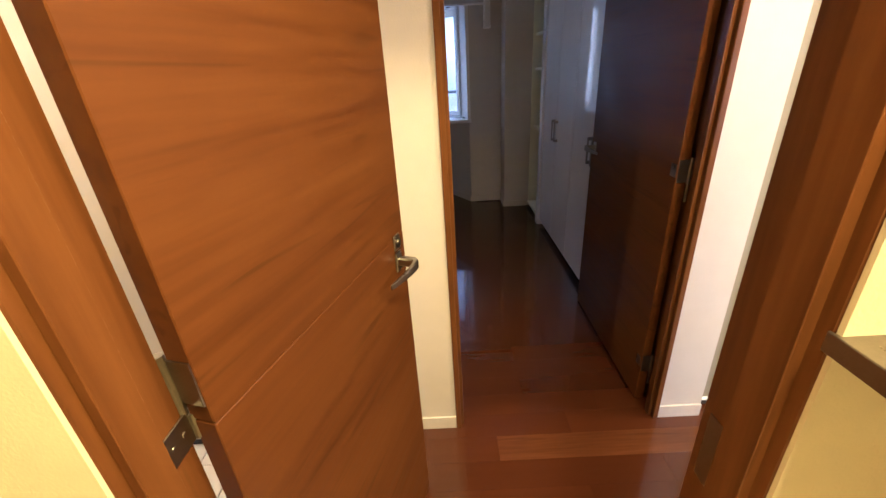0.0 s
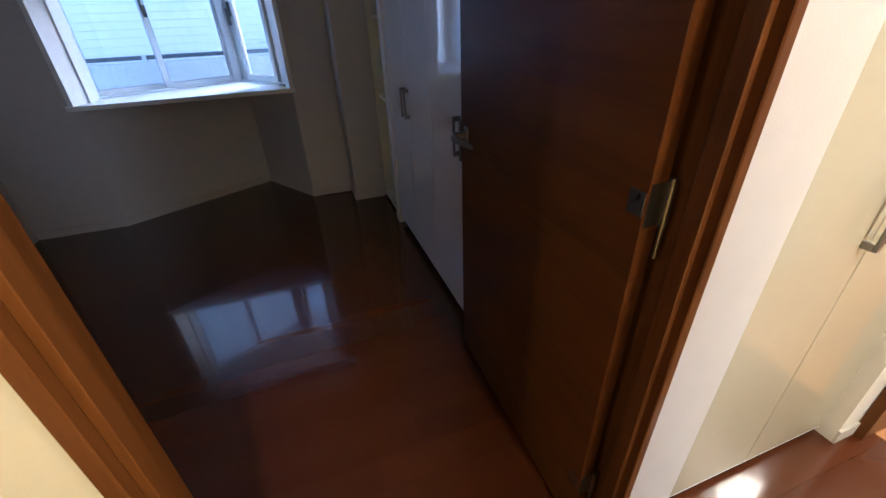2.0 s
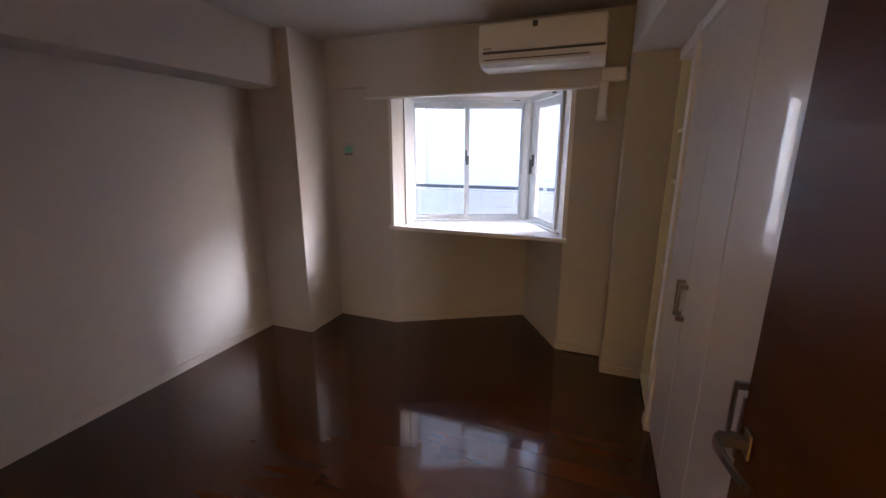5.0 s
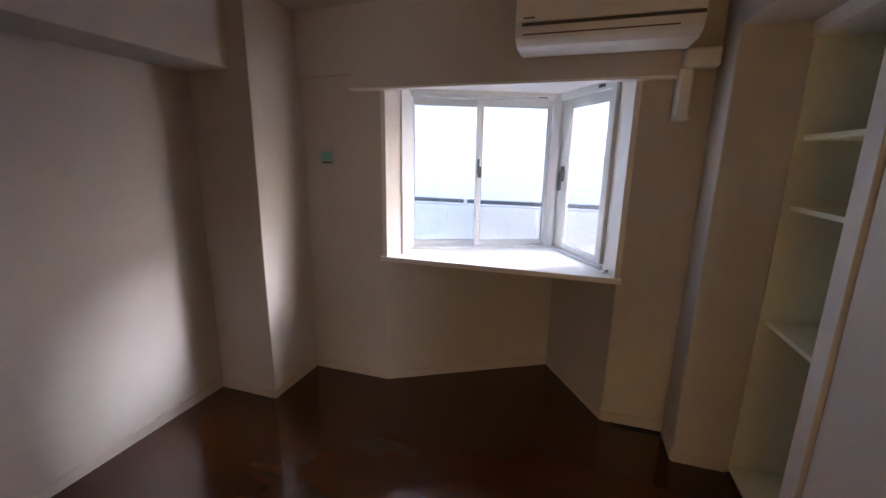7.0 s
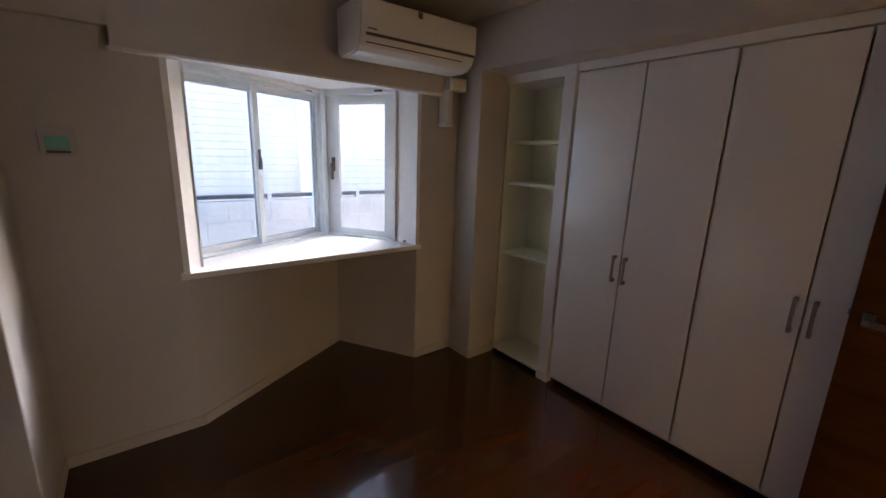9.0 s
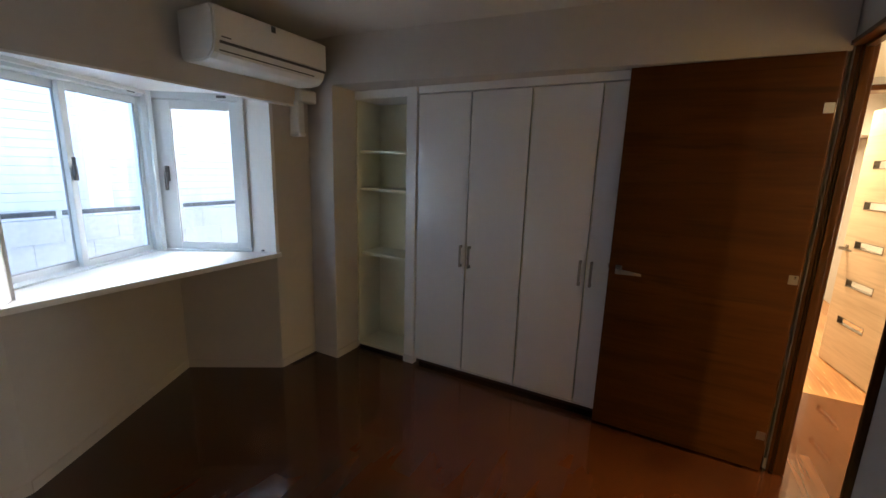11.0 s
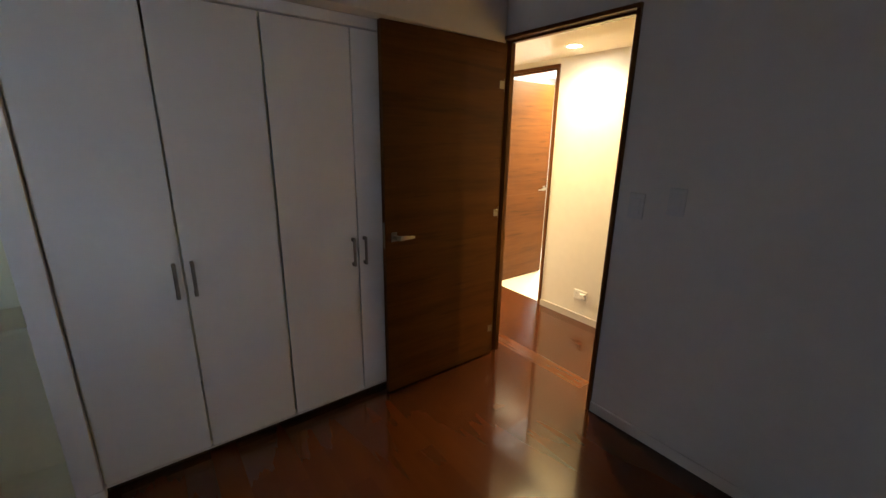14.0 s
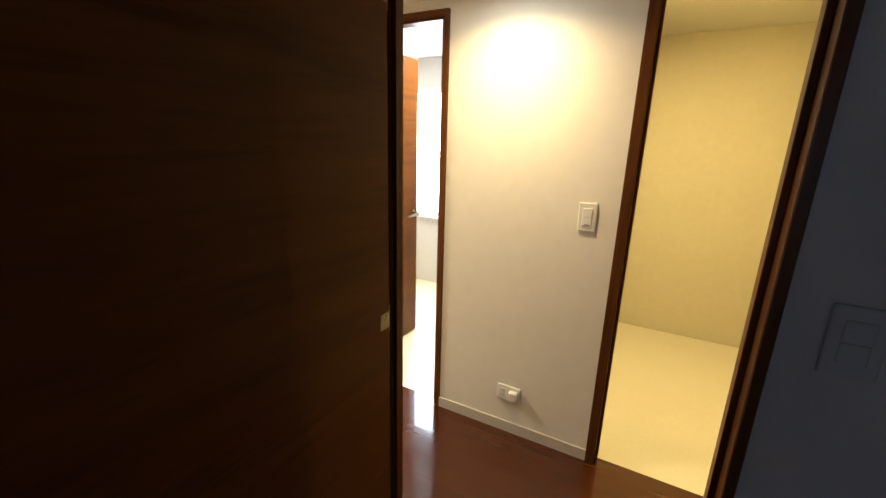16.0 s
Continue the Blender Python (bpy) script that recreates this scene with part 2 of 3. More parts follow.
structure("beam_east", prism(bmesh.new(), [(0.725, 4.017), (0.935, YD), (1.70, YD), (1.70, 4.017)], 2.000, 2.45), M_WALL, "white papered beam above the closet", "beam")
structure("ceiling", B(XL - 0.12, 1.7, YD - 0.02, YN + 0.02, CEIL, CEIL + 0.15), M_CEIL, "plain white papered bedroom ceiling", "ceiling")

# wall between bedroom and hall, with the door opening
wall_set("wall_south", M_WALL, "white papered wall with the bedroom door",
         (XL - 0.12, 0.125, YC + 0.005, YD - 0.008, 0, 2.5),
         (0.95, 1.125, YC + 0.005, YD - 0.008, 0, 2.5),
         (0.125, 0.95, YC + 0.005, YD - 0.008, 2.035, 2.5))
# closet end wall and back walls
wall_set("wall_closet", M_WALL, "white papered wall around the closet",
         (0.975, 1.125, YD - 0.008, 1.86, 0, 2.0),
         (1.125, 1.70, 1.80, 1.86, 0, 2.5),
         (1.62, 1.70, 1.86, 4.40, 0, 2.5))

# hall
wall_set("wall_hall", M_HALL_LIT, "white papered hall wall with two doors",
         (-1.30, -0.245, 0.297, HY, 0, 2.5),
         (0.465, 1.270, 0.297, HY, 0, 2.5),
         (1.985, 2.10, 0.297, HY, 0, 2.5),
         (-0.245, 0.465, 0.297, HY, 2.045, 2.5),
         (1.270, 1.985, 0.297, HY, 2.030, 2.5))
structure("wall_hall_end", B(-1.40, -1.30, 0.28, 1.30, 0, 2.5), M_HALL_LIT, "plain white papered hall end wall", "wall")
structure("wall_hall_closet", B(1.875, 1.985, YC + 0.005, 1.85, 0, 2.5), M_HALL_LIT, "white papered wall beside the hall closet", "wall")
structure("wall_hall_head", B(1.125, 1.875, 1.262, 1.32, 2.012, 2.5), M_HALL_LIT, "white papered wall above the hall closet", "wall")
structure("ceiling_hall", B(-1.4, 2.06, 0.30, YC + 0.02, HALLCEIL, HALLCEIL + 0.1), M_HALL_LIT, "plain white papered hall ceiling", "ceiling")

# toilet room
wall_set("wall_toilet", M_TOILETWALL, "cream papered toilet room walls",
         (-0.60, -0.50, -1.4, 0.285, 0, 2.5),
         (0.56, 0.66, -1.4, 0.285, 0, 2.5),
         (-0.60, 0.66, -1.5, -1.4, 0, 2.5),
         (-0.50, -0.2035, 0.2815, 0.2865, 0, 2.5),
         (0.4275, 0.56, 0.2815, 0.2865, 0, 2.5))
structure("ceiling_toilet", B(-0.60, 0.66, -1.5, 0.285, 2.24, 2.34), M_CEIL, "plain white toilet room ceiling", "ceiling")
structure("floor_toilet", B(-0.60, 0.66, -1.5, 0.3345, -0.06, -0.002), M_VINYL, "cream vinyl toilet room floor", "floor")

# washroom
wall_set("wall_washroom", M_WALL, "cream papered washroom walls",
         (0.95, 1.05, -1.40, 0.285, 0, 2.5),
         (2.75, 2.85, -1.40, 0.285, 0, 2.5),
         (0.95, 2.05, -1.50, -1.40, 0, 2.5),
         (2.70, 2.85, -1.50, -1.40, 0, 2.5),
         (2.05, 2.70, -1.50, -1.40, 0, 0.72),
         (2.05, 2.70, -1.50, -1.40, 1.95, 2.5),
         (2.10, 2.85, 0.285, 0.38, 0, 2.5))
structure("ceiling_washroom", B(0.95, 2.85, -1.5, 0.30, 2.22, 2.32), M_CEIL, "plain white washroom ceiling", "ceiling")
structure("floor_washroom", B(0.95, 2.85, -1.5, 0.335, -0.06, 0.001), M_VINYL, "cream vinyl washroom floor", "floor")

# living room
wall_set("wall_living", M_WALL, "cream papered living room walls",
         (2.10, 5.20, 3.0, 3.1, 0, 2.6),
         (5.10, 5.20, 0.0, 3.0, 0, 2.6),
         (2.85, 5.20, -0.10, 0.0, 0, 2.6),
         (1.985, 2.10, YC + 0.03, 3.1, 0, 2.6),
         (1.985, 2.10, 0.38, YC + 0.03, 2.035, 2.6),
         (4.55, 5.10, 0.0, 3.0, 1.95, 2.45))
structure("ceiling_living", B(1.985, 5.2, -0.1, 3.1, 2.42, 2.52), M_CEIL, "plain white living room ceiling", "ceiling")
M_LIVFLOOR = wood("honey_floor", (0.26, 0.12, 0.045), (0.34, 0.17, 0.065), (0.40, 0.21, 0.085), 0, scale=10, rough=0.25, coat=0.3, streak=0.2)
structure("floor_living", B(2.045, 5.2, -0.1, 3.1, -0.06, 0.0), M_LIVFLOOR, "honey coloured wooden living room floor", "floor")

# ---- doors ----


def lever(parent, side, x, z, lock=False, reach=-1, deep=1.0):
    """A lever handle. side: +1 or -1, the side of the leaf in its y; reach: the way in x that the lever points."""
    y = 0.0 if side > 0 else -0.036
    bm = bmesh.new()
    box(bm, x - 0.017, x + 0.017, min(y, y + side * 0.006), max(y, y + side * 0.006), z - 0.026, z + 0.026, bevel=0.003, seg=2)
    part("handle_plate", bm, M_STEEL, parent, "brushed steel handle plate")
    bm = bmesh.new()
    # a square neck that turns into a flat blade, thinning and bending back to the leaf
    path = [(0.000, 0.004, 0.011, 0.011), (0.000, 0.030, 0.011, 0.011), (0.002, 0.044, 0.012, 0.011), (0.010, 0.052, 0.013, 0.007), (0.028, 0.053, 0.012, 0.0045),
            (0.052, 0.050, 0.0105, 0.0035), (0.078, 0.044, 0.009, 0.003), (0.102, 0.035, 0.0075, 0.0025), (0.114, 0.029, 0.006, 0.002)]
    rings = []
    for i, (px, py, hz, th) in enumerate(path):
        qx, qy = path[min(i + 1, len(path) - 1)][:2]
        ox, oy = path[max(i - 1, 0)][:2]
        tx, ty = qx - ox, qy - oy
        ln = math.hypot(tx, ty)
        nx, ny = -ty / ln, tx / ln
        drop = -0.010 * (px / 0.114) ** 2
        ring = []
        for u, v in ((-1, -0.7), (-0.7, -1), (0.7, -1), (1, -0.7), (1, 0.7), (0.7, 1), (-0.7, 1), (-1, 0.7)):
            ring.append(bm.verts.new((x + reach * (px + nx * th * u), y + side * (py + ny * th * u) * deep, z + drop + hz * v)))
        rings.append(ring)
    for u, v in zip(rings, rings[1:]):
        for i in range(8):
            bm.faces.new((u[i], u[(i + 1) % 8], v[(i + 1) % 8], v[i]))
    bm.faces.new(rings[0])
    bm.faces.new(rings[-1][::-1])
    part("handle", bm, M_STEEL, parent, "brushed steel lever handle")
    if lock:
        bm = bmesh.new()
        box(bm, x - 0.017, x + 0.017, min(y, y + side * 0.006), max(y, y + side * 0.006), z + 0.032, z + 0.072, bevel=0.003, seg=2)
        rod(bm, (x, y + side * 0.005, z + 0.052), (x, y + side * 0.012, z + 0.052), 0.008)
        part("lock", bm, M_STEEL, parent, "small brushed steel privacy lock")


def leaf(parent, m, width, height, mat, heights, lock=False, groove=None, slots=0, flip=False, tight=False):
    """A door leaf: hinge edge at x = 0, its pin side at y = 0, thickness towards -y, or towards +y when flipped."""
    ob = leaf_parts(parent, m, width, height, mat, heights, lock, groove, slots, tight)
    if flip:
        for o in (ob, *ob.children):
            o.data.transform(Matrix.Diagonal((1, -1, 1, 1)))
            o.data.flip_normals()
    return ob


def leaf_parts(parent, m, width, height, mat, heights, lock, groove, slots, tight):
    t, z0 = 0.036, 0.008
    if slots:
        bm = bmesh.new()
        zs = [0.36 + i * 0.30 for i in range(slots)]
        a, b = width * 0.42, width - 0.13
        box(bm, 0, a, -t, 0, z0, height)
        box(bm, b, width, -t, 0, z0, height)
        last = z0
        for z in zs:
            box(bm, a, b, -t, 0, last, z)
            last = z + 0.06
        box(bm, a, b, -t, 0, last, height)
        ob = part("leaf", bm, mat, parent, m=m)
        for z in zs:
            part("glass_slot", B(a, b, -t + 0.014, -t + 0.020, z, z + 0.06), M_GLASS, ob, "narrow clear glass slot")
            bm = bmesh.new()
            box(bm, a, a + 0.006, -t - 0.002, 0.002, z, z + 0.06)
            box(bm, b - 0.006, b, -t - 0.002, 0.002, z, z + 0.06)
            box(bm, a, b, -t - 0.002, 0.002, z, z + 0.005)
            box(bm, a, b, -t - 0.002, 0.002, z + 0.055, z + 0.06)
            part("slot_frame", bm, M_STEEL, ob, "steel slot frame")
    else:
        bm = bmesh.new()
        if groove:
            box(bm, 0, width, -t, 0, z0, groove - 0.0015, bevel=0.0015)
            box(bm, 0, width, -t, 0, groove + 0.0015, height, bevel=0.0015)
            box(bm, 0.002, width - 0.002, -t + 0.001, -0.001, groove - 0.003, groove + 0.003)
        else:
            box(bm, 0, width, -t, 0, z0, height, bevel=0.002)
        ob = part("leaf", bm, mat, parent, m=m)
    for z in heights:
        bm = bmesh.new()
        rod(bm, (-0.004, 0.005, z - 0.045), (-0.004, 0.005, z + 0.045), 0.0065)
        box(bm, -0.002, 0.030, -0.0005, 0.003, z - 0.038, z + 0.038, bevel=0.001)
        low = z - 0.026 if lock else z - 0.038
        box(bm, -0.0025, -0.0005, -0.034, 0.004, low, z + 0.038)
        if tight:
            rod(bm, (-0.004, 0.005, z - 0.105), (-0.004, 0.005, z - 0.045), 0.0042)
        for sx in (0.008, 0.022):
            for sz in (-0.024, 0.024):
                rod(bm, (sx, 0.002, z + sz), (sx, 0.0042, z + sz), 0.004, 8)
        part("hinge", bm, M_STEEL, ob, "brushed steel butt hinge")
        if not lock:
            bm = B(0.004, 0.040, -0.0375, -0.0355, z - 0.022, z + 0.022, bevel=0.0008)
            for sx in (0.012, 0.032):
                for sz in (-0.013, 0.013):
                    rod(bm, (sx, -0.038, z + sz), (sx, -0.037, z + sz), 0.003, 8)
            part("hinge_plate", bm, M_STEEL, ob, "small square steel hinge plate")
    for side in (1, -1):
        lever(ob, side, width - 0.050, 0.935 if lock else 0.95, lock, deep=0.36 if (tight and side > 0) else 1.0)
    bm = bmesh.new()
    box(bm, width - 0.0005, width + 0.0015, -0.028, -0.008, 0.89, 1.03, bevel=0.0004)
    box(bm, width, width + 0.007, -0.023, -0.013, 0.95, 0.975, bevel=0.002)
    part("latch_plate", bm, M_STEEL, ob, "steel latch plate")
    return ob


def frame_parts(parent, x0, x1, y0, y1, top, stop_y, jw=0.028, rebate=0.0):
    """Jambs, head and stops of a door frame in the wall from y0 to y1, outer width x0 to x1."""
    for a, b, sgn in ((x0, x0 + jw, 1), (x1 - jw, x1, -1)):
        cut = rebate if sgn < 0 else 0.0
        part("jamb", B(a, b, y0, y1 - cut, 0, top - jw, bevel=0.002), M_TRIM, parent)
        if cut:
            part("rebate", B(b - 0.010, b, y1 - cut, y1 - 0.022, 0, top - jw), M_TRIM, parent)
        xa, xb = (b, b + 0.012) if sgn > 0 else (a - 0.012, a)
        part("door_stop", B(xa, xb, stop_y[0], stop_y[1], 0, top - jw - 0.001, bevel=0.001), M_TRIM, parent)
    part("head_jamb", B(x0, x1, y0, y1, top - jw, top, bevel=0.002), M_TRIMH, parent)
    part("door_stop", B(x0 + jw + 0.012, x1 - jw - 0.012, stop_y[0], stop_y[1], top - jw - 0.012, top - jw, bevel=0.001), M_TRIMH, parent)


door = thing("door_1", pose(0, 0, 0), "open brown veneered bedroom door in a wooden frame", "door", kind="structure")
frame_parts(door, 0.122, 0.953, 1.243, 1.336, 2.04, (1.262, 1.292), jw=0.020, rebate=0.036)
# Added strip keeps the gap behind the leaf dark in place of shade.
part("casing", B(0.9665, 0.9748, 1.327, 1.44, 0, 1.998), M_TRIM, door)
leaf(door, pose(0.940, 1.348, 0, 0, 0, 89.6), 0.814, 1.995, M_DOOR, (0.20, 1.01, 1.77), flip=True, tight=True)

door = thing("door_2", pose(0, 0, 0), "open brown veneered toilet door in a wooden frame", "door", kind="structure")
frame_parts(door, -0.243, 0.467, 0.287, 0.392, 2.05, (0.302, 0.345), jw=0.04)
part("strike_plate", B(0.4255, 0.4280, 0.352, 0.378, 0.89, 0.99, bevel=0.0005), M_STEEL, door, "dull steel strike plate")
leaf(door, pose(-0.200, 0.400, 0, 0, 0, 73.5), 0.630, 2.0, M_DOOR, (0.25, 1.055, 1.80), lock=True, groove=1.0)
for z in (0.25, 1.055, 1.80):
    bm = B(-0.2032, -0.2005, 0.352, 0.398, z - 0.085, z - 0.040, bevel=0.0008)
    for sy in (0.362, 0.382):
        rod(bm, (-0.2010, sy, z - 0.062), (-0.1992, sy, z - 0.062), 0.0035, 8)
    rod(bm, (-0.200, 0.402, z - 0.085), (-0.200, 0.402, z - 0.046), 0.0062)
    part("hinge", bm, M_STEEL, door, "dark steel hinge flap on the jamb")

door = thing("door_3", pose(0, 0, 0), "open brown veneered washroom door in a wooden frame", "door", kind="structure")
frame_parts(door, 1.272, 1.983, 0.275, 0.390, 2.035, (0.325, 0.375))
leaf(door, pose(1.948, 0.285, 0, 0, 0, -90), 0.655, 1.99, M_DOOR, (0.25, 1.05, 1.80), groove=0.91)

door = thing("door_4", pose(0, 0, 0), "open pale veneered living room door with glass slots", "door", kind="structure")
for a, b in ((0.384, 0.415), (YC - 0.028, YC + 0.003)):
    part("jamb", B(1.975, 2.115, a, b, 0, 2.0, bevel=0.002), M_TRIM, door)
part("head_jamb", B(1.975, 2.115, 0.384, YC + 0.003, 2.0, 2.03, bevel=0.002), M_TRIM, door)
leaf(door, pose(2.122, 0.455, 0, 0, 0, 10), 0.76, 1.99, M_PALE, (0.25, 1.05, 1.80), slots=5, flip=True)

# ---- bay window ----
SILL, BAYTOP = 0.858, 1.893
PA, PC, PB = Vector((-0.920, 4.497)), Vector((0.017, 4.955)), Vector((0.352, 4.420))


def bar(bm, x0, x1, y0, y1, z0, z1):
    return box(bm, x0, x1, y0, y1, z0, z1, bevel=0.002)


def sash(parent, x0, x1, y, z0, z1, stile=0.036, rail=0.034, name="sash", right=0.0, top=0.040):
    """A glazed sash, with its pane as a sub-part."""
    right = right or stile
    bm = bmesh.new()
    bar(bm, x0, x0 + stile, y, y + 0.026, z0, z1)
    bar(bm, x1 - right, x1, y, y + 0.026, z0, z1)
    bar(bm, x0 + stile, x1 - right, y + 0.001, y + 0.025, z0, z0 + rail)
    bar(bm, x0 + stile, x1 - right, y + 0.001, y + 0.025, z1 - top, z1)
    ob = part(name, bm, M_SASH, parent)
    bm = bmesh.new()
    g = 0.004
    for a, b, c, d in ((x0 + stile, x0 + stile + g, z0 + rail, z1 - top), (x1 - right - g, x1 - right, z0 + rail, z1 - top),
                       (x0 + stile, x1 - right, z0 + rail, z0 + rail + g), (x0 + stile, x1 - right, z1 - top - g, z1 - top)):
        box(bm, a, b, y + 0.006, y + 0.020, c, d)
    part("gasket", bm, M_GASKET, ob)
    pane = part("pane", B(x0 + stile, x1 - right, y + 0.011, y + 0.015, z0 + rail, z1 - top), M_GLASS, ob, "clear glass pane")
    pane.visible_shadow = False
    return ob


def window_run(name, a, b, label, split):
    """A window from a to b on the sill, seen from inside with a to the left."""
    d = b - a
    w = d.length
    ob = thing(name, pose(a.x, a.y, SILL, 0, 0, math.degrees(math.atan2(d.y, d.x))), label, "window", kind="structure")
    h = BAYTOP - SILL
    bm = bmesh.new()
    bar(bm, 0, w, -0.030, 0.075, 0.0, 0.012)
    bar(bm, 0, w, -0.030, 0.075, h - 0.042, h)
    bar(bm, 0, 0.034, -0.030, 0.075, 0.028, h - 0.042)
    bar(bm, w - 0.034, w, -0.030, 0.075, 0.028, h - 0.042)
    box(bm, 0.034, w - 0.034, 0.012, 0.015, 0.010, 0.014)
    box(bm, 0.034, w - 0.034, 0.042, 0.045, 0.010, 0.014)
    part("window_frame", bm, M_SASH, ob)
    if split:
        mid = w * 0.486
        sash(ob, 0.030, mid + 0.022, 0.036, 0.012, h - 0.044)
        s = sash(ob, mid - 0.022, w - 0.030, 0.004, 0.012, h - 0.044)
        bm = bmesh.new()
        box(bm, mid - 0.012, mid + 0.012, -0.010, 0.004, 0.485, 0.560, bevel=0.004, seg=2)
        box(bm, mid - 0.020, mid - 0.006, -0.024, -0.008, 0.515, 0.610, bevel=0.005, seg=2)
        part("latch", bm, M_GREY, s, "dark grey crescent latch")
    else:
        s = sash(ob, 0.030, w - 0.030, 0.004, 0.012, h - 0.044, stile=0.125, rail=0.040, right=0.070, top=0.052)
        bm = bmesh.new()
        box(bm, 0.096, 0.122, -0.010, 0.004, 0.47, 0.57, bevel=0.004, seg=2)
        box(bm, 0.102, 0.116, -0.034, -0.008, 0.41, 0.53, bevel=0.005, seg=2)
        part("handle", bm, M_GREY, s, "dark grey casement handle")
    bm = bmesh.new()
    box(bm, w - 0.16, w - 0.10, -0.034, -0.029, h - 0.028, h - 0.012, bevel=0.002)
    part("stopper", bm, M_GREY, ob, "small grey frame stopper")
    return ob


window_run("window_1", PA, PC, "white aluminium sliding bay window with two sashes", True)
window_run("window_2", PC, PB, "white aluminium casement window of the bay", False)
bm = bmesh.new()
prism(bm, [(PC.x - 0.035, PC.y - 0.045), (PC.x + 0.018, PC.y - 0.055), (PC.x + 0.10, PC.y + 0.05), (PC.x + 0.03, PC.y + 0.11), (PC.x - 0.055, PC.y + 0.055)], SILL, BAYTOP)
prism(bm, [(PC.x - 0.010, PC.y - 0.075), (PC.x + 0.012, PC.y - 0.075), (PC.x + 0.012, PC.y - 0.04), (PC.x - 0.010, PC.y - 0.04)], SILL, BAYTOP)
structure("window_corner_post", bm, M_SASH, "white aluminium corner post of the bay window", "window frame")

bm = prism(bmesh.new(), [(-0.975, 4.228), (0.432, 4.228), (0.432, 4.30), (0.43, 4.44), (0.08, 5.02), (0.02, 5.05), (-0.90, 4.60), (-0.955, 4.40), (-0.975, 4.30)], 0.829, SILL)
structure("window_sill", bm, M_WHITE, "deep white painted bay window sill", "window sill")
bm = prism(bmesh.new(), [(-0.955, 4.245), (0.425, 4.245), (0.46, 4.44), (0.10, 5.06), (0.0, 5.09), (-0.92, 4.64), (-0.96, 4.40)], BAYTOP, 1.935)
structure("bay_ceiling", bm, M_WHITE, "white painted board ceiling of the bay", "ceiling")
bm = bmesh.new()
prism(bm, [(-0.962, 4.243), (-0.935, 4.243), (-0.872, 4.345), (-0.872, 4.53), (-0.93, 4.60), (-0.962, 4.42)], SILL, BAYTOP)
box(bm, -0.880, -0.866, 4.335, 4.36, SILL, BAYTOP)
structure("window_reveal_west", bm, M_WHITE, "white painted side board of the bay", "window reveal")
bm = bmesh.new()
prism(bm, [(0.398, 4.243), (0.425, 4.243), (0.47, 4.46), (0.36, 4.50), (0.338, 4.445)], SILL, BAYTOP)
structure("window_reveal_east", bm, M_WHITE, "white painted side board of the bay", "window reveal")
bm = bmesh.new()
d = (PC - PA).normalized()
n = Vector((d.y, -d.x))
a, b = PA + n * 0.05, PC + n * 0.05
q = [(a.x, a.y), (b.x, b.y), (b.x - n.x * 0.02, b.y - n.y * 0.02), (a.x - n.x * 0.02, a.y - n.y * 0.02)]
prism(bm, q, BAYTOP - 0.022, BAYTOP - 0.001)
structure("curtain_track", bm, M_WHITE, "white curtain track along the bay window", "curtain rail")
# curtain box board with its lip, hung on the beam
structure("pelmet", B(-1.125, 0.60, 4.200, 4.2149, 1.858, 1.99), M_WALL, "white papered pelmet board over the window", "pelmet")
structure("pelmet_lip", B(-1.14, 0.605, 4.194, 4.249, 1.846, 1.858, bevel=0.001), M_WHITE, "thin white edge strip under the pelmet", "trim")
# wall above and beside the bay, outside
bm = prism(bmesh.new(), [(-1.0, 4.40), (0.55, 4.40), (0.12, 5.10), (0.0, 5.12), (-0.95, 4.66)], 1.935, 2.6)
structure("bay_roof", bm, M_CONCRETE, "grey rendered roof of the bay", "roof")

